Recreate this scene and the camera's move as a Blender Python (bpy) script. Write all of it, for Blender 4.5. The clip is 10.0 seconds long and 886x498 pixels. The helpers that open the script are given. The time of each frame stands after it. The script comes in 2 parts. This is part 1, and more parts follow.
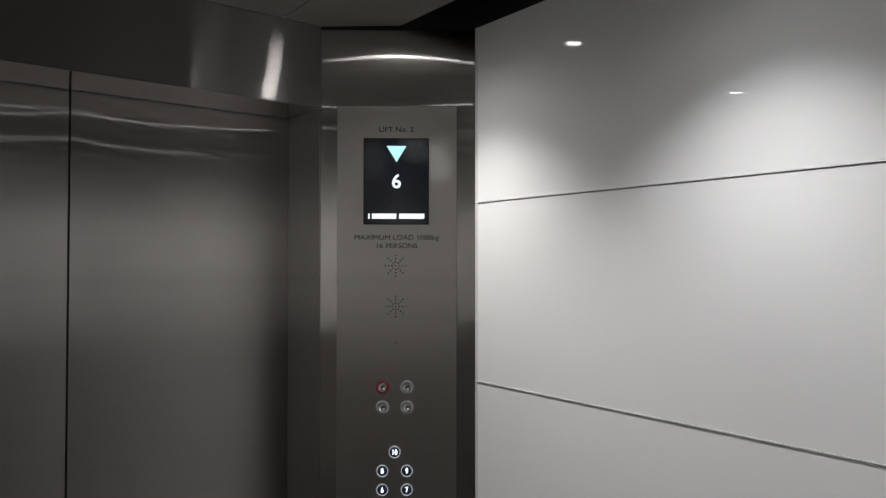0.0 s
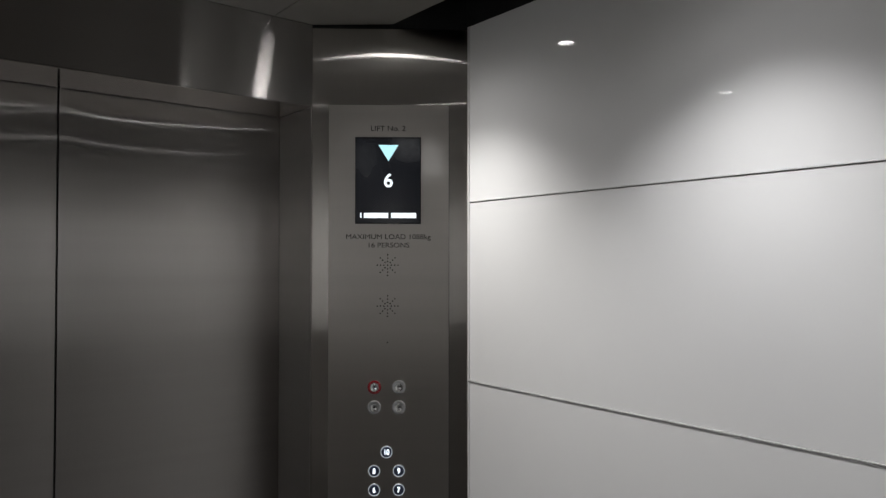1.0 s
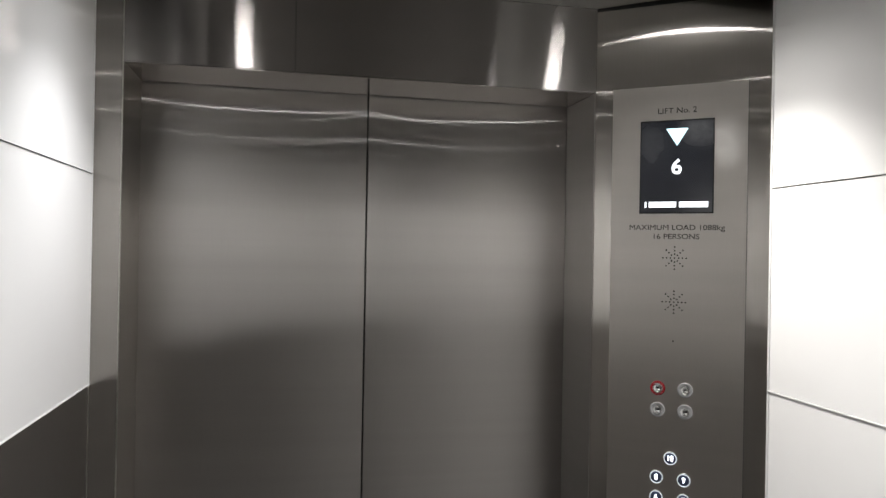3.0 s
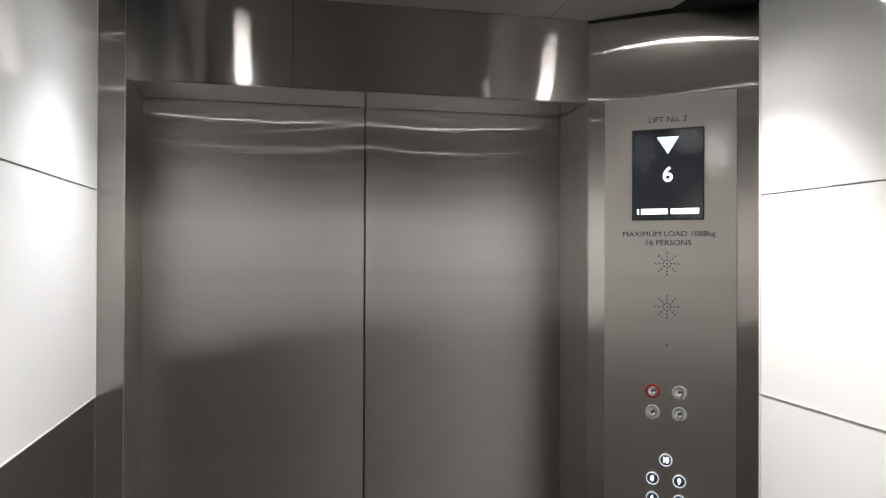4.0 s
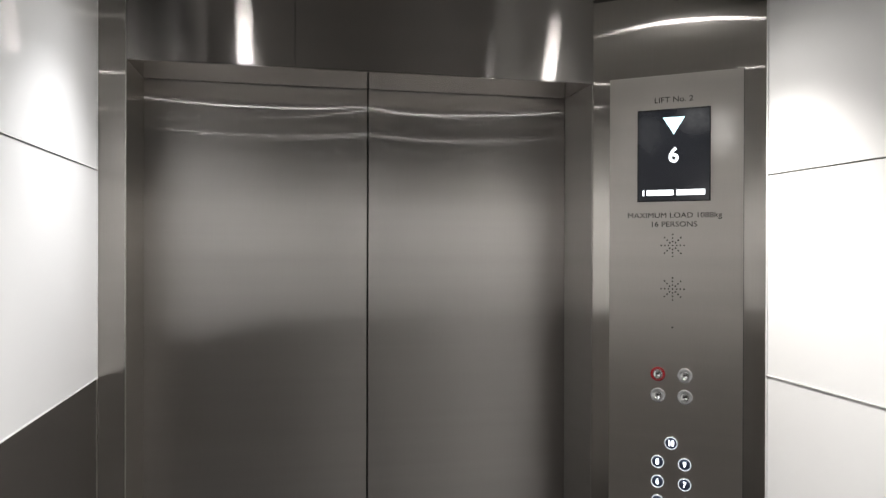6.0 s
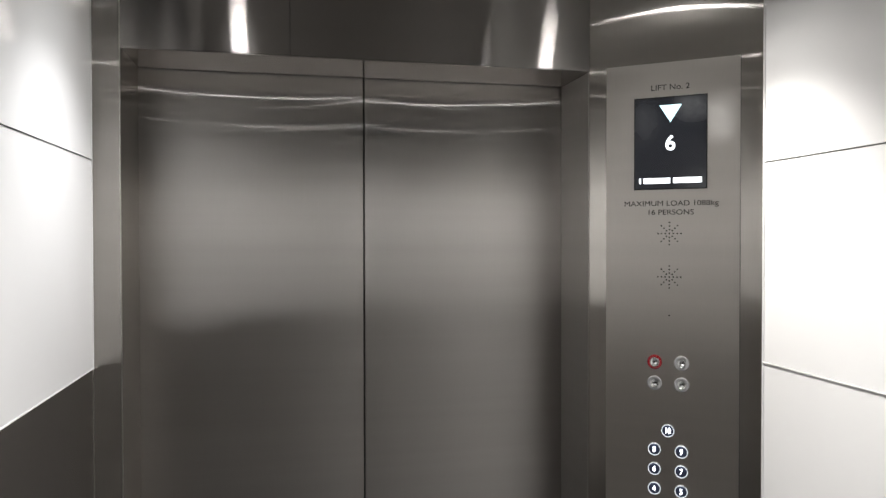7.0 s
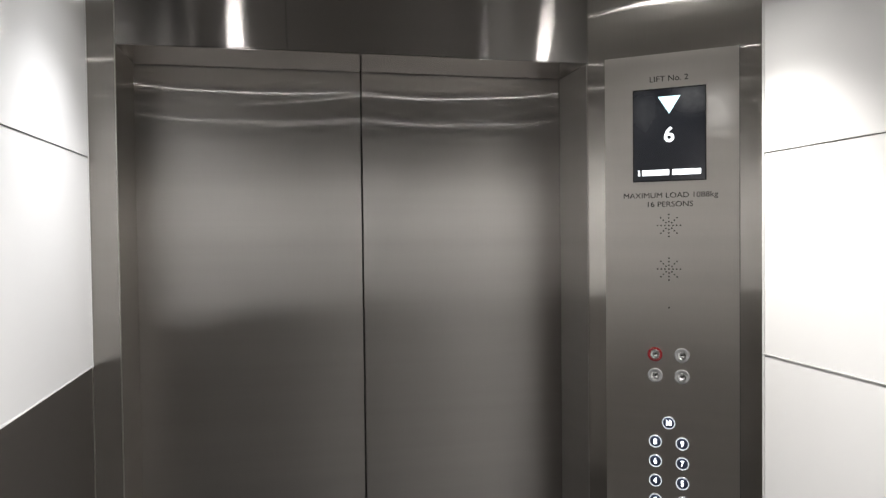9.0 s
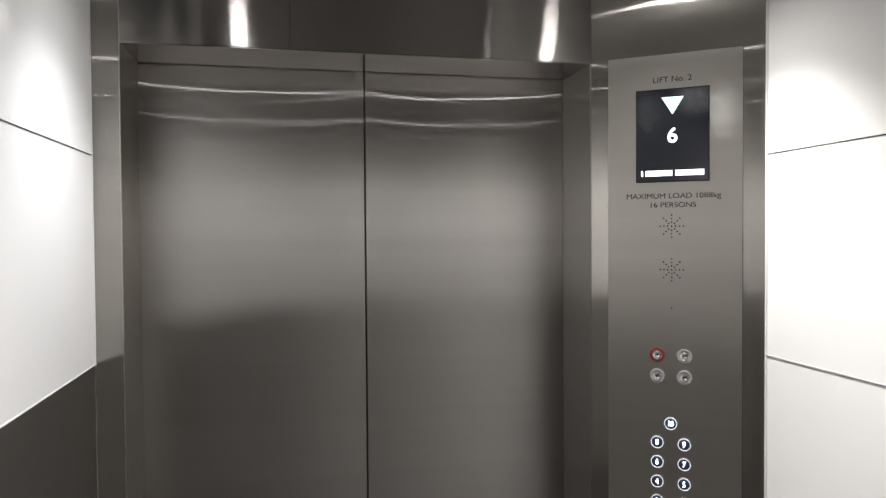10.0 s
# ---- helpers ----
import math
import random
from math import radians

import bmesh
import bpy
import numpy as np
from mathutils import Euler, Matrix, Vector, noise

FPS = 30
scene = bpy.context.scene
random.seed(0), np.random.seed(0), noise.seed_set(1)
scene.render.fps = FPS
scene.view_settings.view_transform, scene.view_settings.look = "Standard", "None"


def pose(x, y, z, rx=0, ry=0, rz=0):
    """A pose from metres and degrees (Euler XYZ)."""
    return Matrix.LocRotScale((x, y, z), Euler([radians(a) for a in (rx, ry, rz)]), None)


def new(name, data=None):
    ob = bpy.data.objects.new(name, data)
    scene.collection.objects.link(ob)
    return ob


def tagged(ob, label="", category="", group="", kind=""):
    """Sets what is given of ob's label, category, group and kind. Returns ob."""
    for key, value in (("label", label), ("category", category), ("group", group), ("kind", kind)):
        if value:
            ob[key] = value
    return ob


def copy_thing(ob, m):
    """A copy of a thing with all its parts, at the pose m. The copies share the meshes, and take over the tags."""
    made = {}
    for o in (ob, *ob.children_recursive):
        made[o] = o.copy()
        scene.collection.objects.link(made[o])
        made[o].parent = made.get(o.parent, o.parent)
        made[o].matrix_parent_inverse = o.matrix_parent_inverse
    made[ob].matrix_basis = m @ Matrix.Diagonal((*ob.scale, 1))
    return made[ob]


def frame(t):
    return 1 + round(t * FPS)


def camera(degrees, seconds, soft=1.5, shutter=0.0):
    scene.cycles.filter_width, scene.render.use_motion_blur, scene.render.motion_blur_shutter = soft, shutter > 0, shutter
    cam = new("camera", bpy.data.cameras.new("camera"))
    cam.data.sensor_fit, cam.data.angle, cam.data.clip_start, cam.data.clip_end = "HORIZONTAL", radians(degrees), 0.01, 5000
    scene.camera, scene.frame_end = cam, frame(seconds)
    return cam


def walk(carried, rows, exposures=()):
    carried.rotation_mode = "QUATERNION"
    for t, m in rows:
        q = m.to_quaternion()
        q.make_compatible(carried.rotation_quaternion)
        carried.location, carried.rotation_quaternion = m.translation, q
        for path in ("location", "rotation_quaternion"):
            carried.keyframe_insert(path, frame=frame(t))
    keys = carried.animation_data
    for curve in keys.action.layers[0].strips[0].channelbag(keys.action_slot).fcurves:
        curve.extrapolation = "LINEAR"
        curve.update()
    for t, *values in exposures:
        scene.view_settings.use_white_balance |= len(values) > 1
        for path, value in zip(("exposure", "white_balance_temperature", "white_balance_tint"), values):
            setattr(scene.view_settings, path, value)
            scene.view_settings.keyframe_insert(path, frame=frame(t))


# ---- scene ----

# ---------------------------------------------------------------- camera
cam = camera(64.13, 10.0, soft=1.4, shutter=0.5)
PATH = [
    (0, -0.3094, -1.6368, 1.6976, -37.532, 1.103, -0.043),
    (0.5, -0.3050, -1.6366, 1.6967, -37.537, 1.129, -0.058),
    (1, -0.3111, -1.6300, 1.6977, -38.347, 1.052, -0.028),
    (1.5, -0.2702, -1.6443, 1.7013, -38.138, 0.930, 0.394),
    (2, -0.2323, -1.6366, 1.7125, -30.777, 0.521, -0.106),
    (2.2, -0.2123, -1.6367, 1.7062, -25.371, 0.096, -0.372),
    (2.5, -0.1897, -1.6382, 1.6945, -18.427, -0.355, -0.598),
    (2.7, -0.1859, -1.6418, 1.6951, -14.546, -0.496, -0.837),
    (3, -0.1848, -1.6513, 1.6980, -11.968, 0.116, -1.015),
    (3.2, -0.1853, -1.6588, 1.7008, -11.774, 0.222, -0.632),
    (4.5, -0.1951, -1.6929, 1.7164, -12.265, 0.440, -0.128),
    (5, -0.1912, -1.6873, 1.6955, -12.343, 0.577, -0.365),
    (5.5, -0.1866, -1.6791, 1.6909, -12.504, 0.520, -0.055),
    (6, -0.1865, -1.6730, 1.6848, -11.806, -0.181, -0.163),
    (7.5, -0.1860, -1.6697, 1.6742, -12.268, -0.885, 0.245),
    (8, -0.1866, -1.6687, 1.6701, -12.377, -0.748, 0.300),
    (8.5, -0.1806, -1.6693, 1.6772, -12.209, -1.114, 0.278),
    (9, -0.1839, -1.6658, 1.6783, -12.135, -1.325, 0.636),
    (9.5, -0.1893, -1.6651, 1.6736, -12.146, -1.239, 0.551),
    (10, -0.1868, -1.6660, 1.6769, -12.004, -1.303, 0.372),
]
EXPOSURES = [(0.0, -0.08, 6360, 10), (1.9, -0.08, 6360, 10), (2.4, 0.32, 6400, 10), (2.9, 0.92, 6500, 10), (3.3, 1.15, 6500, 10), (10.0, 1.15, 6500, 10)]
walk(cam, [(t, pose(x, y, z, 90 + pitch, roll, yaw)) for t, x, y, z, yaw, pitch, roll in PATH], EXPOSURES)

# ---------------------------------------------------------------- plan, in metres
XL, XR = -0.6105, 0.862          # faces of the side walls
YB = -2.09                      # face of the back wall
HALF, HEAD = 0.55, 2.10         # right edge of the door opening, its head
HALF_L = 0.5525                 # left edge
YD = 0.186                      # face of the car doors
CEIL = 2.308                    # underside of the ceiling
TOP = 2.62                      # black roof of the car, above the ceiling
SEAM_HI, SEAM_LO = 1.8506, 1.3948
BACK_LO = 1.275                 # top of the dado on the back wall
WALL_TOP = 2.302
SPLAY = 36.4                    # turn of the control column
CS, SN = math.cos(radians(SPLAY)), math.sin(radians(SPLAY))
COOL, NEUTRAL, WARM = (0.985, 0.985, 1.0), (1.0, 0.985, 0.978), (1.0, 0.972, 0.935)
# downlights: x, y, watts of the beam, watts of the wide spill, colour
LAMPS = [(-0.322, -0.285, 19.5, 3.0, COOL), (0.562, -0.313, 33.0, 3.6, WARM), (-0.335, -1.045, 23.0, 2.2, NEUTRAL),
         (0.568, -1.045, 27.0, 1.5, NEUTRAL), (-0.335, -1.79, 22.0, 2.2, NEUTRAL), (0.568, -1.79, 22.0, 2.2, NEUTRAL)]

# ---------------------------------------------------------------- world and lamps
world = bpy.data.worlds.new("shaft_dark")
world.use_nodes = True
world.node_tree.nodes["Background"].inputs[0].default_value = (0.0, 0.0, 0.0, 1)
scene.world = world
LENS_GLOW = 26.0


def spot(name, x, y, watts, degrees, colour):
    lamp = bpy.data.lights.new(name, "SPOT")
    lamp.energy, lamp.color = watts, colour
    lamp.spot_size, lamp.spot_blend, lamp.shadow_soft_size = radians(degrees), 1.0, 0.020
    new(name, lamp).location = (x, y, CEIL - 0.018)


for lamp_x, lamp_y, beam_watts, spill_watts, tone in LAMPS:
    spot("downlight_beam", lamp_x, lamp_y, beam_watts, 103, tone)
    spot("downlight_spill", lamp_x, lamp_y, spill_watts, 152, tone)


# ---------------------------------------------------------------- materials
def material(name):
    m = bpy.data.materials.new(name)
    m.use_nodes = True
    nt = m.node_tree
    nt.nodes.clear()
    out = nt.nodes.new("ShaderNodeOutputMaterial")
    return m, nt, out


def node(nt, kind, **values):
    n = nt.nodes.new(kind)
    for key, value in values.items():
        n.inputs[key].default_value = value
    return n


def noise_ramp(nt, stretch, scale, detail, lo, hi):
    """Noise in metres, stretched, mapped to lo..hi."""
    co = nt.nodes.new("ShaderNodeTexCoord")
    mp = nt.nodes.new("ShaderNodeMapping")
    mp.inputs["Scale"].default_value = stretch
    nt.links.new(co.outputs["Object"], mp.inputs["Vector"])
    tx = node(nt, "ShaderNodeTexNoise", Scale=scale, Detail=detail, Roughness=0.6)
    nt.links.new(mp.outputs[0], tx.inputs["Vector"])
    mr = node(nt, "ShaderNodeMapRange", **{"From Min": 0.25, "From Max": 0.75, "To Min": lo, "To Max": hi})
    nt.links.new(tx.outputs["Fac"], mr.inputs["Value"])
    return mr


def brushed(name, colour, rough, spread, grain, along=(0, 0, 1), bump=0.0, streak=0.045, haze=0.35, haze_rough=0.29, haze_spread=0.65):
    """Brushed stainless steel. spread: how far a highlight is drawn out across the grain direction; grain: stretch of the brush marks."""
    m, nt, out = material(name)
    gloss = node(nt, "ShaderNodeBsdfAnisotropic", Anisotropy=spread)
    gloss.distribution = "BECKMANN"
    fine = noise_ramp(nt, grain, 900.0, 3.0, 1 - streak, 1 + streak)
    broad = noise_ramp(nt, (0.12, 0.12, 6), 2.6, 4.0, 0.95, 1.05)
    mul = nt.nodes.new("ShaderNodeMath")
    mul.operation = "MULTIPLY"
    nt.links.new(fine.outputs[0], mul.inputs[0])
    nt.links.new(broad.outputs[0], mul.inputs[1])
    tint = nt.nodes.new("ShaderNodeVectorMath")
    tint.operation = "SCALE"
    tint.inputs[0].default_value = colour
    nt.links.new(mul.outputs[0], tint.inputs["Scale"])
    nt.links.new(tint.outputs[0], gloss.inputs["Color"])
    smear = noise_ramp(nt, (1, 1, 0.6), 6.0, 5.0, rough * 0.93, rough * 1.08)
    nt.links.new(smear.outputs[0], gloss.inputs["Roughness"])
    way = node(nt, "ShaderNodeCombineXYZ", X=along[0], Y=along[1], Z=along[2])
    nt.links.new(way.outputs[0], gloss.inputs["Tangent"])
    if bump:
        wave = noise_ramp(nt, (1, 1, 1), 2.2, 1.0, 0, 1)
        bp = node(nt, "ShaderNodeBump", Strength=bump, Distance=0.002)
        nt.links.new(wave.outputs[0], bp.inputs["Height"])
        nt.links.new(bp.outputs[0], gloss.inputs["Normal"])
    # a softer second lobe: the haze of the brush marks
    soft_gloss = node(nt, "ShaderNodeBsdfAnisotropic", Roughness=haze_rough, Anisotropy=haze_spread if spread > 0 else -haze_spread)
    soft_gloss.distribution = "GGX"
    nt.links.new(tint.outputs[0], soft_gloss.inputs["Color"])
    nt.links.new(way.outputs[0], soft_gloss.inputs["Tangent"])
    mix = node(nt, "ShaderNodeMixShader", Fac=haze)
    nt.links.new(gloss.outputs[0], mix.inputs[1])
    nt.links.new(soft_gloss.outputs[0], mix.inputs[2])
    nt.links.new(mix.outputs[0], out.inputs[0])
    return m


def plain(name, colour, rough=0.5, metal=0.0, vary=0.05, scale=30.0, bump=0.0, coat=0.0, spec=0.5):
    m, nt, out = material(name)
    bsdf = node(nt, "ShaderNodeBsdfPrincipled", Roughness=rough, Metallic=metal)
    bsdf.inputs["Specular IOR Level"].default_value = spec
    bsdf.inputs["Coat Weight"].default_value = coat
    bsdf.inputs["Coat Roughness"].default_value = 0.03
    big = noise_ramp(nt, (1, 1, 1), scale * 0.12, 4.0, 1 - vary, 1 + vary)
    small = noise_ramp(nt, (1, 1, 1), scale, 4.0, 1 - vary * 0.5, 1 + vary * 0.5)
    mul = nt.nodes.new("ShaderNodeMath")
    mul.operation = "MULTIPLY"
    nt.links.new(big.outputs[0], mul.inputs[0])
    nt.links.new(small.outputs[0], mul.inputs[1])
    tint = nt.nodes.new("ShaderNodeVectorMath")
    tint.operation = "SCALE"
    tint.inputs[0].default_value = colour
    nt.links.new(mul.outputs[0], tint.inputs["Scale"])
    nt.links.new(tint.outputs[0], bsdf.inputs["Base Color"])
    if rough > 0.02:
        wear = noise_ramp(nt, (1, 1, 1), scale * 0.3, 5.0, rough * 0.85, min(1, rough * 1.2))
        nt.links.new(wear.outputs[0], bsdf.inputs["Roughness"])
    if bump:
        tex = noise_ramp(nt, (1, 1, 1), scale * 6, 3.0, 0, 1)
        bp = node(nt, "ShaderNodeBump", Strength=bump, Distance=0.001)
        nt.links.new(tex.outputs[0], bp.inputs["Height"])
        nt.links.new(bp.outputs[0], bsdf.inputs["Normal"])
    nt.links.new(bsdf.outputs[0], out.inputs[0])
    return m


def smudge(m, centre, size, colour, rough, amount):
    """A wiped, cloudy mark on a finished material, at a place on the thing."""
    nt = m.node_tree
    out = next(n for n in nt.nodes if n.type == "OUTPUT_MATERIAL")
    under = out.inputs[0].links[0].from_socket
    co = nt.nodes.new("ShaderNodeTexCoord")
    mp = nt.nodes.new("ShaderNodeMapping")
    mp.inputs["Scale"].default_value = [1 / v for v in size]
    mp.inputs["Location"].default_value = [-c / v for c, v in zip(centre, size)]
    nt.links.new(co.outputs["Object"], mp.inputs["Vector"])
    far = nt.nodes.new("ShaderNodeVectorMath")
    far.operation = "LENGTH"
    nt.links.new(mp.outputs[0], far.inputs[0])
    near = node(nt, "ShaderNodeMapRange", **{"From Min": 0.1, "From Max": 1.0, "To Min": amount, "To Max": 0.0})
    near.interpolation_type = "SMOOTHSTEP"
    nt.links.new(far.outputs["Value"], near.inputs["Value"])
    cloud = noise_ramp(nt, (1, 1, 1), 38.0, 4.0, 0.3, 1.0)
    mul = nt.nodes.new("ShaderNodeMath")
    mul.operation = "MULTIPLY"
    nt.links.new(near.outputs[0], mul.inputs[0])
    nt.links.new(cloud.outputs[0], mul.inputs[1])
    film_shader = node(nt, "ShaderNodeBsdfPrincipled", Roughness=rough, **{"Base Color": (*colour, 1)})
    mix = nt.nodes.new("ShaderNodeMixShader")
    nt.links.new(mul.outputs[0], mix.inputs[0])
    nt.links.new(under, mix.inputs[1])
    nt.links.new(film_shader.outputs[0], mix.inputs[2])
    nt.links.new(mix.outputs[0], out.inputs[0])


def glow(name, colour, strength):
    m, nt, out = material(name)
    em = node(nt, "ShaderNodeEmission", Color=(*colour, 1), Strength=strength)
    nt.links.new(em.outputs[0], out.inputs[0])
    return m


STEEL = (0.46, 0.440, 0.422)
STEEL_WARM = (0.462, 0.438, 0.408)      # sheet of the control column
M_DOOR = brushed("door_steel_vertical_brush", STEEL, 0.130, 0.933, (1, 1, 0.012), streak=0.022, haze=0.31)
M_COLUMN = brushed("column_steel_vertical_brush", STEEL_WARM, 0.145, 0.925, (1, 1, 0.012), haze=0.27)
# M_RETURN: door steel colour with extra haze, to lighten the dark reveal
M_RETURN = brushed("return_steel_lightening_haze", STEEL, 0.17, 0.90, (1, 1, 0.012), haze=0.52, haze_rough=0.56, haze_spread=0.4)
M_TRANSOM = brushed("transom_steel_horizontal_brush", (0.375, 0.358, 0.343), 0.16, -0.885, (0.012, 0.012, 1), haze=0.10)
M_PLATE = brushed("plate_steel_satin", STEEL_WARM, 0.44, 0.45, (1, 1, 0.05), streak=0.02, haze=0.40, haze_rough=0.55, haze_spread=0.5)
M_SOFFIT = brushed("soffit_steel", STEEL, 0.16, 0.5, (1, 0.012, 1), along=(1, 0, 0), haze=0.2)
M_DADO = brushed("dado_steel", (0.43, 0.415, 0.402), 0.17, 0.7, (1, 1, 0.012), haze=0.18)
# M_DADO_BACK: polish set above M_DADO so the unseen panel brightens the control column
M_DADO_BACK = brushed("back_dado_polished_steel", (0.50, 0.488, 0.476), 0.16, 0.75, (1, 1, 0.012), haze=0.15)
M_EDGE = brushed("polished_steel_edge", (0.46, 0.445, 0.42), 0.40, 0.0, (1, 1, 1))
M_WHITE = plain("white_gloss_panel", (0.82, 0.815, 0.805), 0.017, vary=0.012, scale=14, spec=0.5)
M_STRIP = plain("pale_satin_strip", (0.70, 0.70, 0.69), 0.38, 0.1, 0.05, 60)
M_BACK = plain("grey_laminate_panel", (0.175, 0.172, 0.167), 0.25, vary=0.03, scale=14)
M_ALU = plain("anodised_aluminium_trim", (0.52, 0.52, 0.51), 0.42, 0.7, 0.06, 60)
M_CEIL = plain("ceiling_satin_metal", (0.17, 0.160, 0.145), 0.38, 0.0, 0.05, 20)
# M_BLACK: black colour stands in for the darkness above the ceiling
M_BLACK = plain("matt_black_void", (0.012, 0.012, 0.012), 0.8, vary=0.2, scale=20)
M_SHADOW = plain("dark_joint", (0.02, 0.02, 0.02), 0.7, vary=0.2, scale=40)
M_FLOOR = plain("grey_floor_tile", (0.09, 0.089, 0.087), 0.35, vary=0.25, scale=40, bump=0.1)
M_SCREEN = plain("black_screen_glass", (0.005, 0.0055, 0.007), 0.06, vary=0.2, scale=40, spec=0.35)
M_INK = plain("black_engraving", (0.004, 0.004, 0.004), 0.7, vary=0.2, scale=200, spec=0.05)
M_GLOW_ARROW = glow("screen_arrow_light", (0.55, 0.95, 1.0), 1.1)
M_GLOW_WHITE = glow("screen_white_light", (0.92, 0.98, 1.0), 1.2)
M_GLOW_RING = glow("button_ring_light", (0.85, 0.93, 1.0), 0.5)
M_GLOW_NUMBER = glow("button_number_light", (0.88, 0.94, 1.0), 2.2)
M_GLOW_LENS = glow("downlight_lens_light", (1.0, 0.98, 0.96), LENS_GLOW)
M_BUTTON = plain("button_dark_steel", (0.07, 0.085, 0.14), 0.12, 0.6, 0.08, 120)
M_CAP = plain("button_polished_steel", (0.62, 0.62, 0.62), 0.13, 1.0, 0.06, 120)
M_FROST = plain("button_frosted_ring", (0.24, 0.24, 0.24), 0.13, vary=0.08, scale=120)
M_RED = plain("button_red_ring", (0.17, 0.006, 0.010), 0.2, vary=0.1, scale=120)
M_MARK = plain("button_pale_red_print", (0.30, 0.06, 0.06), 0.4, vary=0.1, scale=200)
M_LAND = plain("landing_white_paint", (0.74, 0.73, 0.70), 0.6, vary=0.03, scale=10, bump=0.1)
M_ACRYLIC = plain("sign_frosted_acrylic", (0.62, 0.64, 0.64), 0.2, vary=0.03, scale=20)


smudge(M_PLATE, (0.306, 0, 1.960), (0.055, 1, 0.085), (0.42, 0.415, 0.405), 0.5, 0.28)
smudge(M_SCREEN, (0.250, 0, 1.995), (0.070, 1, 0.055), (0.16, 0.165, 0.17), 0.5, 0.15)
smudge(M_SCREEN, (0.135, 0, 1.965), (0.050, 1, 0.080), (0.16, 0.165, 0.17), 0.5, 0.06)


# ---------------------------------------------------------------- mesh helpers
def mesh_object(name, bm, mat, parent=None, label=""):
    me = bpy.data.meshes.new(name)
    bmesh.ops.recalc_face_normals(bm, faces=bm.faces)
    bm.to_mesh(me)
    bm.free()
    me.materials.append(mat)
    ob = new(name, me)
    if parent:
        ob.parent = parent
    return tagged(ob, label)


def part(name, bm, mat, parent, label=""):
    return mesh_object(name, bm, mat, parent, label)


def box(x0, x1, y0, y1, z0, z1, bevel=0.0, bm=None):
    bm = bm or bmesh.new()
    vs = [bm.verts.new((x, y, z)) for x in (x0, x1) for y in (y0, y1) for z in (z0, z1)]
    fs = [bm.faces.new([vs[i] for i in q]) for q in
          ((0, 1, 3, 2), (4, 6, 7, 5), (0, 4, 5, 1), (2, 3, 7, 6), (0, 2, 6, 4), (1, 5, 7, 3))]
    if bevel:
        edges = list({e for f in fs for e in f.edges})
        bmesh.ops.bevel(bm, geom=edges, offset=bevel, segments=2, affect="EDGES", profile=0.6)
    return bm


def prism(outline, z0, z1, bm=None):
    """An upright prism over a plan outline."""
    bm = bm or bmesh.new()
    lo = [bm.verts.new((x, y, z0)) for x, y in outline]
    hi = [bm.verts.new((x, y, z1)) for x, y in outline]
    bm.faces.new(lo)
    bm.faces.new(hi)
    for i in range(len(lo)):
        j = (i + 1) % len(lo)
        bm.faces.new((lo[i], lo[j], hi[j], hi[i]))
    return bm


def lathe(profile, steps=40, bm=None, axis="y", close=True):
    """A body of revolution from (radius, height) pairs. axis y: heights run towards -y; axis z: towards +z."""
    bm = bm or bmesh.new()
    rings = []
    for r, h in profile:
        ring = []
        for k in range(steps):
            a = 2 * math.pi * k / steps
            p = (r * math.cos(a), -h, r * math.sin(a)) if axis == "y" else (r * math.cos(a), r * math.sin(a), h)
            ring.append(bm.verts.new(p))
        rings.append(ring)
    for a, b in zip(rings, rings[1:]):
        for k in range(steps):
            bm.faces.new((a[k], a[(k + 1) % steps], b[(k + 1) % steps], b[k]))
    if close:
        bm.faces.new(rings[-1])
        bm.faces.new(rings[0][::-1])
    return bm


def smooth(ob, angle=40):
    for f in ob.data.polygons:
        f.use_smooth = True
    ob.data.set_sharp_from_angle(angle=radians(angle))
    return ob


def writing(name, text, size, x, z, y, mat, parent, bold=0.0, stretch=1.0, depth=0.0004):
    """Lettering centred at x with its baseline at z, on a face that looks to -y."""
    cu = bpy.data.curves.new(name, "FONT")
    cu.body, cu.size, cu.align_x, cu.extrude, cu.offset = text, size, "CENTER", depth, bold * size
    tmp = bpy.data.objects.new(name, cu)
    scene.collection.objects.link(tmp)
    me = bpy.data.meshes.new_from_object(tmp.evaluated_get(bpy.context.evaluated_depsgraph_get()))
    bpy.data.objects.remove(tmp)
    me.name = name
    me.transform(Matrix.Translation((x, y, z)) @ Matrix.Rotation(radians(90), 4, "X") @ Matrix.Diagonal((stretch, 1, 1, 1)))
    me.materials.clear()
    me.materials.append(mat)
    ob = new(name, me)
    ob.parent = parent
    return ob


def thing(name, m, label, category, group="", kind=""):
    ob = new(name)
    ob.empty_display_size = 0.1
    ob.matrix_world = m
    return tagged(ob, label, category, group, kind)


# ---------------------------------------------------------------- shell of the lift car
ob = mesh_object("floor", box(XL - 0.06, XR + 0.06, YB - 0.06, YD + 0.07, -0.05, 0.0), M_FLOOR)
tagged(ob, "plain grey lift floor", "floor", kind="structure")

# unseen roof of the car, above the ceiling, black so the void stays dark
ob = mesh_object("car_roof", box(XL - 0.06, XR + 0.06, YB - 0.06, YD + 0.07, TOP, TOP + 0.03), M_BLACK)
tagged(ob, "unseen lift car roof, black for the dark void above the ceiling", "roof", kind="structure")


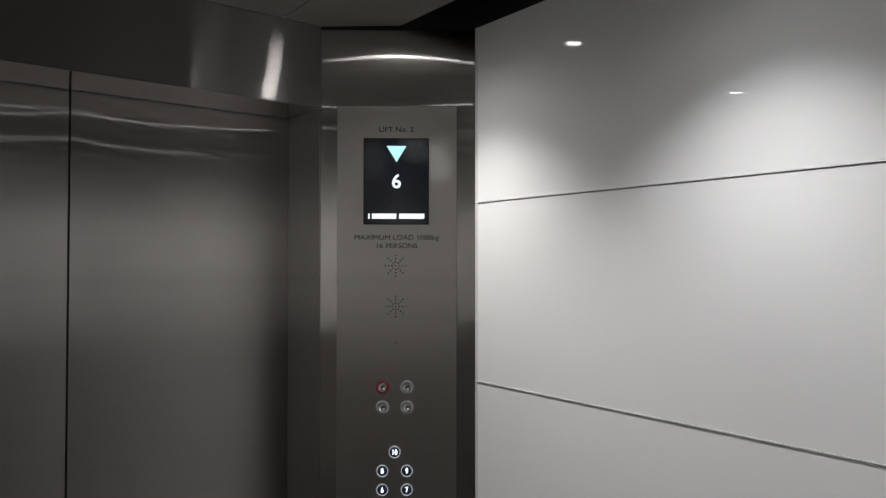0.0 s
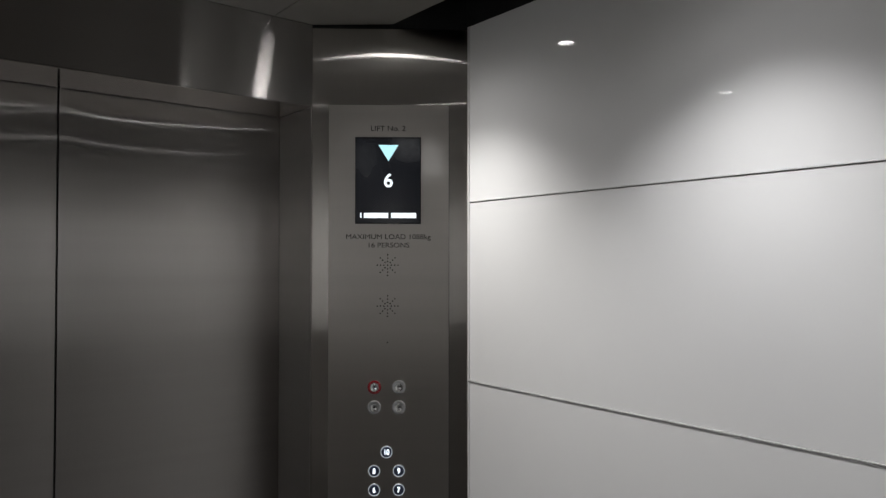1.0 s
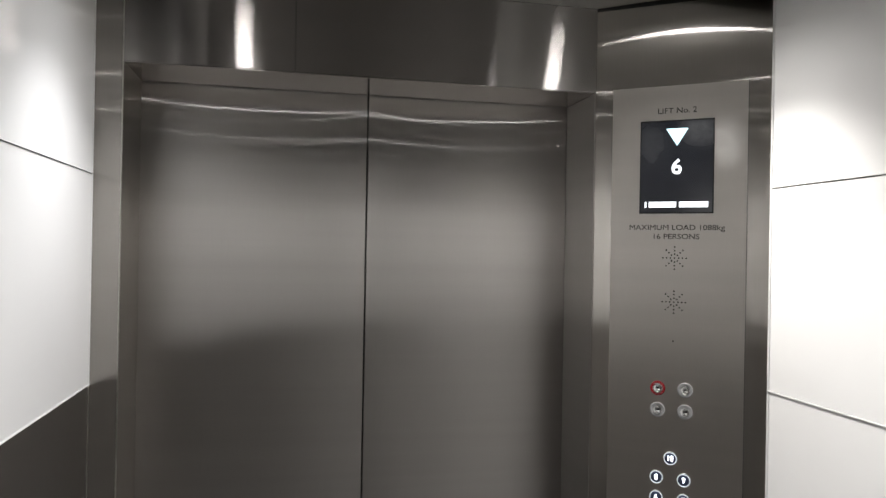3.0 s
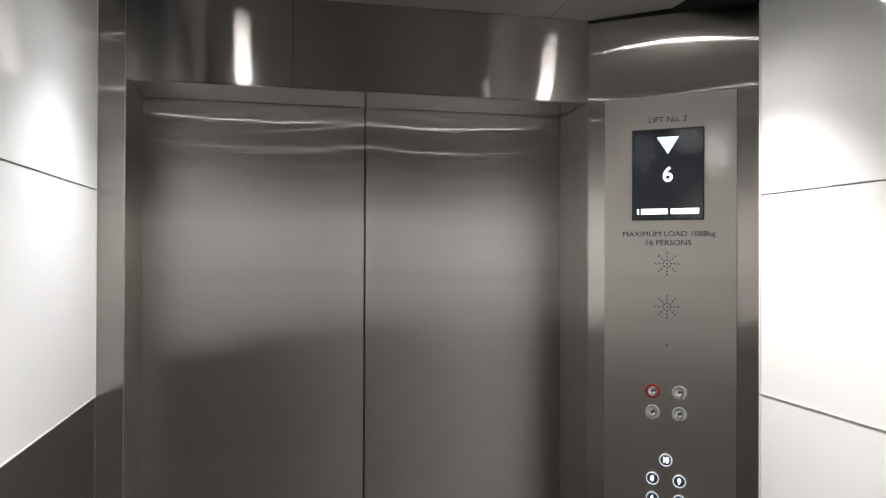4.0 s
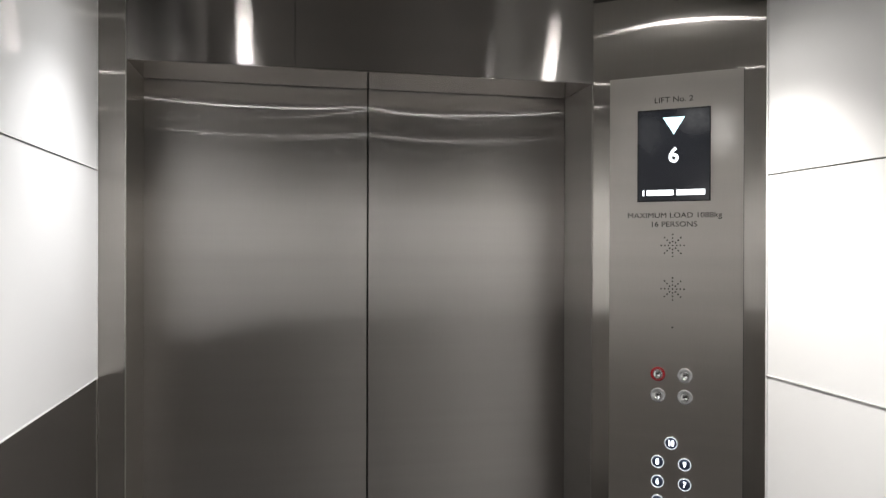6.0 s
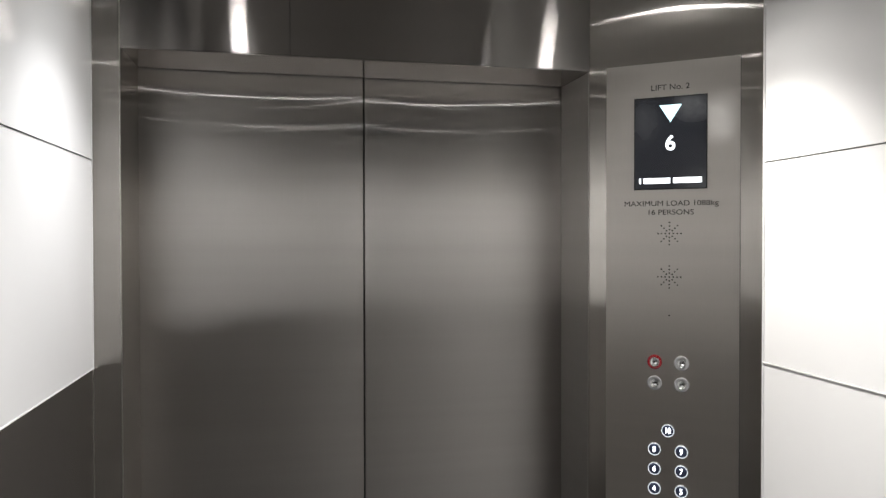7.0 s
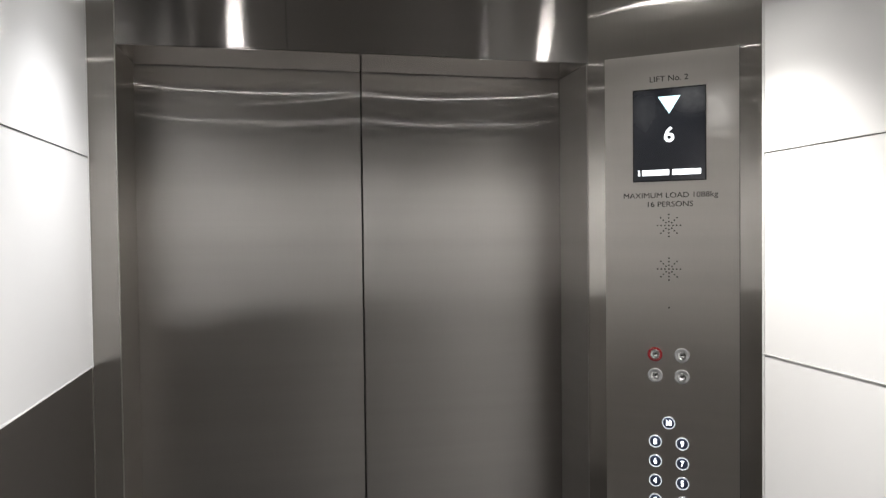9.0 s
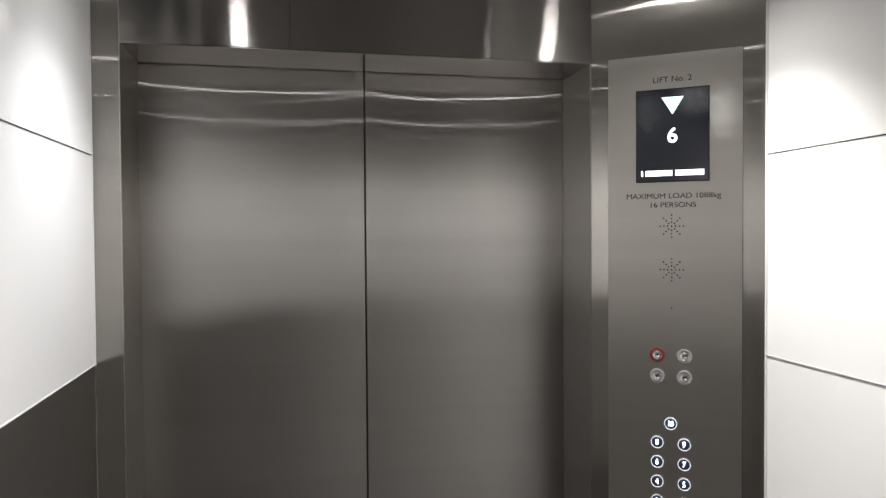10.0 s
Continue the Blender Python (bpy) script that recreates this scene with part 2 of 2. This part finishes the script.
def side_wall(name, face, sign, y_front, dado, label):
    """A side wall: black core, gloss panels in rows, aluminium strips in the joints."""
    core0, core1 = sorted((face + sign * 0.014, face + sign * 0.06))
    wall = mesh_object(name, box(core0, core1, YB - 0.06, YD + 0.07, 0.0, TOP), M_BLACK)
    tagged(wall, label, "wall", kind="structure")
    a, b = sorted((face, face + sign * 0.0135))
    joint = 0.0014
    rows = [(SEAM_HI + 0.0022, WALL_TOP, M_WHITE), (SEAM_LO + 0.0022, SEAM_HI - joint, M_WHITE),
            (0.12, SEAM_LO - joint, M_DADO if dado else M_WHITE)]
    for z0, z1, mat in rows:
        part("panel", box(a, b, YB + 0.004, y_front - 0.0068, z0, z1, 0.0012), mat, wall,
             "dark brushed steel dado panel" if mat is M_DADO else "white gloss wall panel")
    for z in (SEAM_HI, SEAM_LO):
        # thin proud strip over the joint
        c, d = sorted((face - sign * 0.0021, face + sign * 0.013))
        part("joint_strip", box(c, d, YB + 0.004, y_front - 0.001, z - 0.0004, z + 0.0018, 0.0005), M_STRIP, wall, "thin aluminium joint strip")
    c, d = sorted((face - sign * 0.001, face + sign * 0.0135))
    part("edge_strip", box(c, d, y_front - 0.0060, y_front, SEAM_LO, WALL_TOP, 0.0006), M_STRIP, wall, "aluminium edge strip")
    part("edge_strip", box(c, d, y_front - 0.0060, y_front, 0.12, SEAM_LO - 0.001, 0.0006), M_EDGE if dado else M_STRIP, wall, "metal edge strip")
    part("skirting", box(a, b, YB + 0.004, y_front - 0.004, 0.0, 0.115, 0.001), M_DADO, wall, "brushed steel skirting")
    return wall


side_wall("wall_right", XR, 1, -0.249, False, "lift side wall of white gloss panels with aluminium joints")
side_wall("wall_left", XL, -1, -0.001, True, "lift side wall of white gloss panels over a dark steel dado")

back = mesh_object("wall_back", box(XL - 0.06, XR + 0.06, YB - 0.06, YB - 0.014, 0.0, TOP), M_BLACK)
tagged(back, "lift back wall of grey panels over a dark steel dado", "wall", kind="structure")
for z0, z1, mat in ((SEAM_HI + 0.0035, WALL_TOP, M_BACK), (BACK_LO + 0.0035, SEAM_HI - 0.0035, M_BACK), (0.0, BACK_LO - 0.0035, M_DADO_BACK)):
    part("panel", box(XL + 0.002, XR - 0.002, YB - 0.0135, YB, z0, z1, 0.0012), mat, back,
         "polished steel dado panel" if mat is M_DADO_BACK else "pale grey wall panel")
for z in (SEAM_HI, BACK_LO):
    part("joint_strip", box(XL + 0.002, XR - 0.002, YB - 0.013, YB + 0.0012, z - 0.0033, z + 0.0008, 0.0005), M_ALU, back, "thin aluminium joint strip")

# ceiling: three satin sheets side by side, free of the side walls, cut along the control column
bm = bmesh.new()
JOIN = (-0.188, 0.442)
GAP = 0.0015
LEFT_EDGE, RIGHT_EDGE = -0.45, 0.708
YC = -0.002
prism([(LEFT_EDGE, YC), (JOIN[0] - GAP, YC), (JOIN[0] - GAP, YB + 0.15), (LEFT_EDGE, YB + 0.15)], CEIL, CEIL + 0.02, bm)
prism([(JOIN[0] + GAP, YC), (JOIN[1] - GAP, YC), (JOIN[1] - GAP, YB + 0.15), (JOIN[0] + GAP, YB + 0.15)], CEIL, CEIL + 0.02, bm)
prism([(JOIN[1] + GAP, YC), (0.5495, YC), (RIGHT_EDGE, -0.134), (RIGHT_EDGE, YB + 0.15), (JOIN[1] + GAP, YB + 0.15)], CEIL, CEIL + 0.02, bm)
ob = mesh_object("ceiling", bm, M_CEIL)
tagged(ob, "grey satin lift ceiling of three sheets with open edges", "ceiling", kind="structure")
ob = mesh_object("ceiling_backing", box(LEFT_EDGE + 0.02, 0.53, YB + 0.16, YC - 0.01, CEIL + 0.0205, CEIL + 0.03), M_BLACK)
tagged(ob, "black backing behind the ceiling joints", "backing", kind="structure")

# ---------------------------------------------------------------- door surround
front = mesh_object("wall_front", box(-HALF_L, HALF, 0.0, YD - 0.003, HEAD, TOP, 0.0008), M_TRANSOM)
tagged(front, "brushed steel transom over the lift doors", "transom", kind="structure")
part("soffit", box(-HALF_L + 0.001, HALF - 0.001, 0.002, YD - 0.0035, HEAD - 0.0025, HEAD - 0.0004), M_SOFFIT, front, "polished steel underside of the transom")

jamb = mesh_object("jamb_left", box(XL - 0.014, -HALF_L, 0.0, YD + 0.0015, 0.0, TOP, 0.0015), M_COLUMN)
tagged(jamb, "narrow brushed steel door column beside the doors", "door column", kind="structure")
part("edge", box(-HALF_L - 0.0022, -HALF_L + 0.0004, -0.0010, 0.002, 0.0, CEIL - 0.002, 0.0006), M_EDGE, jamb, "bright rounded steel edge")

# splayed column that carries the control panel
OUT = 0.0145
x_end = XR + OUT
y_end = -(x_end - HALF) * SN / CS
FOLD = 0.004                    # radius of the folded edge
reach = FOLD * math.tan(radians(45 - SPLAY / 2))
fold = [(HALF + FOLD - FOLD * math.cos(radians(a)), reach - FOLD * math.sin(radians(a))) for a in np.linspace(0, 90 - SPLAY, 6)]
bm = prism([*fold, (x_end, y_end), (x_end + 0.03, y_end), (x_end + 0.03, YD + 0.0015), (HALF, YD + 0.0015)], 0.0, 2.300)
column = smooth(mesh_object("control_column", bm, M_COLUMN), 20)
tagged(column, "splayed brushed steel column that carries the controls", "column", kind="structure")
# black block added where there is only the dark void above the column
bm = prism([(HALF + 0.002, 0.010), (x_end, y_end + 0.012), (x_end + 0.03, y_end + 0.012), (x_end + 0.03, YD), (HALF + 0.002, YD)], 2.3005, TOP)
part("void_block", bm, M_BLACK, column, "added black block for the dark void above the steel column")

# sheet added over the column's reveal, hazier so it looks lighter
part("door_return", box(HALF - 0.0016, HALF + 0.0004, 0.004, YD + 0.0012, 0.0, HEAD - 0.003), M_RETURN, column, "thin steel sheet beside the doors, hazed to look lighter")

# ---------------------------------------------------------------- car doors
def door_leaf(name, x0, x1, label):
    """A steel leaf whose sheet is very slightly pillowed, with folded edges."""
    nx, nz = 28, 40
    z0, z1 = 0.006, HEAD + 0.05
    bm = bmesh.new()
    grid = []
    for i in range(nx + 1):
        s = i / nx
        col = []
        for k in range(nz + 1):
            q = k / nz
            swell = (1 - abs(2 * s - 1) ** 2.6) * (1 - abs(2 * q - 1) ** 4)
            col.append(bm.verts.new((x0 + s * (x1 - x0), YD + 0.004 - 0.0042 * swell, z0 + q * (z1 - z0))))
        grid.append(col)
    for i in range(nx):
        for k in range(nz):
            bm.faces.new((grid[i][k], grid[i + 1][k], grid[i + 1][k + 1], grid[i][k + 1]))
    rim = [grid[i][0] for i in range(nx + 1)] + [grid[nx][k] for k in range(1, nz + 1)] + \
          [grid[i][nz] for i in range(nx - 1, -1, -1)] + [grid[0][k] for k in range(nz - 1, 0, -1)]
    rear = [bm.verts.new((v.co.x, YD + 0.035, v.co.z)) for v in rim]
    for i in range(len(rim)):
        j = (i + 1) % len(rim)
        bm.faces.new((rim[i], rim[j], rear[j], rear[i]))
    bm.faces.new(rear)
    ob = smooth(mesh_object(name, bm, M_DOOR), 30)
    return tagged(ob, label, "lift door", "pair of lift doors", "structure")


door_leaf("door_1", -HALF_L - 0.03, -0.0024, "closed brushed stainless steel lift door leaf")
door_leaf("door_2", 0.0024, HALF + 0.03, "closed brushed stainless steel lift door leaf")
# black strip added behind the leaves, so their gap stays dark
ob = mesh_object("door_gap_strip", box(-0.012, 0.012, YD + 0.018, YD + 0.03, 0.006, HEAD + 0.05), M_SHADOW)
tagged(ob, "black strip added behind the gap between the closed doors", "door seal", kind="structure")

# ---------------------------------------------------------------- control panel
panel = thing("control_panel", pose(HALF, 0, 0, 0, 0, -SPLAY),
              "brushed steel lift control panel with screen and round buttons", "control panel")
FACE = -0.0018                  # front of the plate, ahead of the column
plate = part("face_plate", box(0.0425, 0.3506, FACE, 0.0, 0.30, 2.102), M_PLATE, panel, "satin steel face plate")
part("hinge_gap", box(0.3508, 0.3522, -0.0012, 0.0, 0.30, 2.102), M_SHADOW, panel, "dark gap beside the plate")

# screen
sx0, sx1, sz0, sz1 = 0.1117, 0.2777, 1.7971, 2.0178
bm = bmesh.new()
box(sx0 - 0.0015, sx0 + 0.001, FACE - 0.0012, FACE + 0.001, sz0 - 0.0015, sz1 + 0.0015, 0, bm)
box(sx1 - 0.001, sx1 + 0.0015, FACE - 0.0012, FACE + 0.001, sz0 - 0.0015, sz1 + 0.0015, 0, bm)
box(sx0 + 0.001, sx1 - 0.001, FACE - 0.0012, FACE + 0.001, sz1 - 0.001, sz1 + 0.0015, 0, bm)
box(sx0 + 0.001, sx1 - 0.001, FACE - 0.0012, FACE + 0.001, sz0 - 0.0015, sz0 + 0.001, 0, bm)
screen = part("screen", box(sx0 + 0.001, sx1 - 0.001, FACE - 0.0006, FACE + 0.001, sz0 + 0.001, sz1 - 0.001), M_SCREEN, panel,
              "black floor display screen, lit")
part("screen_bezel", bm, M_INK, panel, "thin black screen edge")
bm = bmesh.new()
tri = [(0.1697, 1.9990), (0.2210, 1.9990), (0.1954, 1.9570)]
lo = [bm.verts.new((x, FACE - 0.0008, z)) for x, z in tri]
hi = [bm.verts.new((x, FACE - 0.0014, z)) for x, z in tri]
bm.faces.new(lo)
bm.faces.new(hi)
for i in range(3):
    bm.faces.new((lo[i], lo[(i + 1) % 3], hi[(i + 1) % 3], hi[i]))
part("down_arrow", bm, M_GLOW_ARROW, screen, "lit arrow pointing down")
writing("floor_number", "6", 0.0495, 0.1952, 1.8908, FACE - 0.0012, M_GLOW_WHITE, screen, bold=0.02, stretch=1.0)
for a, b in ((0.1228, 0.1268), (0.1322, 0.1952), (0.2022, 0.2672)):
    part("caption_bar", box(a, b, FACE - 0.0014, FACE - 0.0008, 1.8105, 1.8240), M_GLOW_WHITE, screen, "lit white caption bar")

# engraved lettering
writing("engraving", "LIFT No. 2", 0.0190, 0.1945, 2.0355, FACE - 0.0002, M_INK, panel, stretch=1.08)
writing("engraving", "MAXIMUM LOAD 1088kg", 0.0178, 0.1955, 1.7565, FACE - 0.0002, M_INK, panel, stretch=1.13)
writing("engraving", "16 PERSONS", 0.0178, 0.1955, 1.7350, FACE - 0.0002, M_INK, panel, stretch=1.13)


# speaker holes in eight rays
def speaker(z):
    bm = bmesh.new()
    spots = [(0.0, 0.0)] + [(r * math.cos(k * math.pi / 4), r * math.sin(k * math.pi / 4)) for k in range(8) for r in (0.0095, 0.0180, 0.0265)]
    for dx, dz in spots:
        hole = lathe([(0.0019, 0.0), (0.0019, 0.0006), (0.0014, 0.0004)], 10)
        bmesh.ops.translate(hole, verts=hole.verts, vec=(0.1938 + dx, FACE + 0.0002, z + dz))
        tmp = bpy.data.meshes.new("tmp")
        hole.to_mesh(tmp)
        hole.free()
        bm.from_mesh(tmp)
        bpy.data.meshes.remove(tmp)
    part("speaker_grille", bm, M_INK, panel, "star of small dark speaker holes")


speaker(1.6895)
speaker(1.5845)
bm = lathe([(0.0019, 0.0), (0.0019, 0.0006), (0.0012, 0.0004)], 12)
bmesh.ops.translate(bm, verts=bm.verts, vec=(0.1938, FACE + 0.0002, 1.4916))
part("microphone_hole", bm, M_INK, panel)


# buttons
def placed(ob, x, z, parent):
    ob.parent = parent
    ob.location = (x, FACE, z)
    return ob


R = 0.0165


def floor_button(x, z, text):
    base = placed(part("floor_button", lathe([(R, -0.0005), (R, 0.0012), (R - 0.0003, 0.0018), (R - 0.0008, 0.0022), (R - 0.0014, 0.0022), (R - 0.0018, 0.0018), (R - 0.0020, 0.0012)]), M_CAP, panel,
                       "round steel floor button, lit"), x, z, panel)
    smooth(base)
    ring = part("light_ring", lathe([(R - 0.0019, 0.0012), (R - 0.0020, 0.0018), (R - 0.0032, 0.0018), (R - 0.0033, 0.0010)], close=False), M_GLOW_RING, base, "white lit ring")
    cap = part("cap", lathe([(R - 0.0035, 0.0010), (R - 0.0037, 0.0020), (R - 0.0044, 0.0024), (0.004, 0.0026)]), M_BUTTON, base, "dark steel button cap")
    smooth(cap)
    writing("numeral", text, 0.0190, 0.0, -0.0056, -0.0046, M_GLOW_NUMBER, base, bold=0.012, stretch=0.80)


FLOORS = [("10", 0.1918, 1.2119), ("8", 0.1605, 1.1640), ("9", 0.2232, 1.1640), ("6", 0.1605, 1.1160), ("7", 0.2232, 1.1160),
          ("4", 0.1605, 1.0680), ("5", 0.2232, 1.0680), ("2", 0.1605, 1.0200), ("3", 0.2232, 1.0200)]
for text, x, z in FLOORS:
    floor_button(x, z, text)


def service_button(x, z, ring_mat, label, kind):
    base = placed(part("service_button", lathe([(R + 0.001, -0.0005), (R + 0.001, 0.0012), (R + 0.0007, 0.0021), (R, 0.0025), (R - 0.0010, 0.0024), (R - 0.0050, 0.0020), (R - 0.0060, 0.0014), (R - 0.0064, 0.0006)]), ring_mat, panel, label), x, z, panel)
    smooth(base)
    if ring_mat is M_RED:
        part("inner_ring", lathe([(R - 0.0050, 0.0018), (R - 0.0051, 0.0025), (R - 0.0060, 0.0025), (R - 0.0061, 0.0016)], close=False), M_FROST, base, "grey inner ring")
        bm = bmesh.new()
        for k in range(12):
            mark = box(-0.0009, 0.0009, -0.0026, -0.0018, R - 0.0032, R - 0.0016)
            bmesh.ops.rotate(mark, verts=mark.verts, cent=(0, 0, 0), matrix=Matrix.Rotation(radians(30 * k + 15), 3, "Y"))
            tmp = bpy.data.meshes.new("tmp")
            mark.to_mesh(tmp)
            mark.free()
            bm.from_mesh(tmp)
            bpy.data.meshes.remove(tmp)
        part("ring_marks", bm, M_MARK, base, "small pale red marks round the ring")
    # a dished cap: the bowl throws back a point of lamp light
    bowl = [(0.0088 * (1 - k / 8) + 0.0004, 0.0006 + 0.0038 * (1 - k / 8) ** 2) for k in range(9)]
    cap = part("cap", lathe([(R - 0.0066, 0.0006), (R - 0.0067, 0.0040), *bowl]), M_CAP, base, "dished polished steel cap")
    smooth(cap, 60)
    bm = bmesh.new()
    if kind == "bell":
        lathe([(0.0021, 0.0004), (0.0018, 0.0020), (0.0007, 0.0024)], 16, bm)
    elif kind == "phone":
        box(-0.0019, 0.0019, -0.0022, -0.0004, -0.0008, 0.0008, 0.0003, bm)
    else:
        side = 1 if kind == "open" else -1
        box(-0.0004, 0.0004, -0.0024, -0.0004, -0.0022, 0.0022, 0, bm)
        for sx in (-1, 1):
            vs = [bm.verts.new((sx * (0.0008 if side < 0 else 0.0026), y, 0)) for y in (-0.0024, -0.0006)]
            ws = [bm.verts.new((sx * (0.0026 if side < 0 else 0.0008), y, zz)) for zz in (-0.0017, 0.0017) for y in (-0.0024, -0.0006)]
            bm.faces.new((vs[0], ws[0], ws[2]))
            bm.faces.new((vs[1], ws[3], ws[1]))
            bm.faces.new((vs[0], vs[1], ws[1], ws[0]))
            bm.faces.new((vs[0], ws[2], ws[3], vs[1]))
            bm.faces.new((ws[0], ws[1], ws[3], ws[2]))
    part("symbol", bm, M_INK, base, "dark raised symbol")


service_button(0.1605, 1.3770, M_RED, "round alarm button with a red ring", "bell")
service_button(0.2232, 1.3770, M_FROST, "round steel service button with a frosted ring", "phone")
service_button(0.1605, 1.3255, M_FROST, "round steel service button with a frosted ring", "open")
service_button(0.2232, 1.3255, M_FROST, "round steel service button with a frosted ring", "close")

# ---------------------------------------------------------------- downlights
first = None
for lamp_x, lamp_y, *output in LAMPS:
    at = pose(lamp_x, lamp_y, CEIL)
    if first is None:
        first = thing("downlight", at, "small round recessed downlight in the ceiling, lit", "downlight", "ceiling downlights")
        rim = part("rim", lathe([(0.034, 0.0), (0.034, -0.0035), (0.0320, -0.0060), (0.0250, -0.0060), (0.0232, -0.0010)], axis="z", close=False), M_ALU, first, "thin metal rim")
        smooth(rim)
        part("lens", lathe([(0.0230, -0.0012), (0.0230, -0.0022), (0.010, -0.0024)], axis="z"), M_GLOW_LENS, first, "lit round lens")
    else:
        copy_thing(first, at)

# ---------------------------------------------------------------- landing behind the closed doors
ob = mesh_object("landing_floor", box(-1.6, 1.6, YD + 0.09, 1.98, -0.05, 0.0), M_FLOOR)
tagged(ob, "dark landing floor outside the lift", "floor", kind="structure")
ob = mesh_object("landing_wall", box(-1.6, 1.6, 1.90, 1.98, 0.0, 2.62), M_LAND)
tagged(ob, "plain white landing wall facing the lift", "wall", kind="structure")
ob = mesh_object("landing_trim", box(-1.6, 0.565, 1.86, 1.90, 2.33, 2.42, 0.003), M_LAND)
tagged(ob, "pale trim along the top of the landing wall", "trim", kind="structure")
sign = thing("directory_sign", pose(-0.15, 1.875, 1.465), "clear acrylic floor directory sign on standoffs", "sign")
part("sheet", box(-0.45, 0.44, -0.004, 0.004, -0.26, 0.27, 0.001), M_ACRYLIC, sign, "frosted acrylic sheet")
for k in range(6):
    z = 0.175 - k * 0.066
    part("name_strip", box(-0.40, 0.43, -0.0065, -0.0045, z - 0.028, z + 0.028, 0.0005), M_ALU, sign, "grey name strip")
part("lettering_bar", box(0.02, 0.20, -0.0085, -0.0068, 0.140, 0.160), M_INK, sign, "dark lettering bar")
part("lettering_bar", box(0.05, 0.17, -0.0085, -0.0068, 0.010, 0.030), M_INK, sign, "dark lettering bar")
for sx in (-0.40, 0.405):
    for sz in (-0.20, 0.24):
        bm = lathe([(0.011, -0.025), (0.011, 0.008), (0.008, 0.011)], 20)
        bmesh.ops.translate(bm, verts=bm.verts, vec=(sx, 0, sz))
        part("standoff", bm, M_INK, sign, "black round standoff")
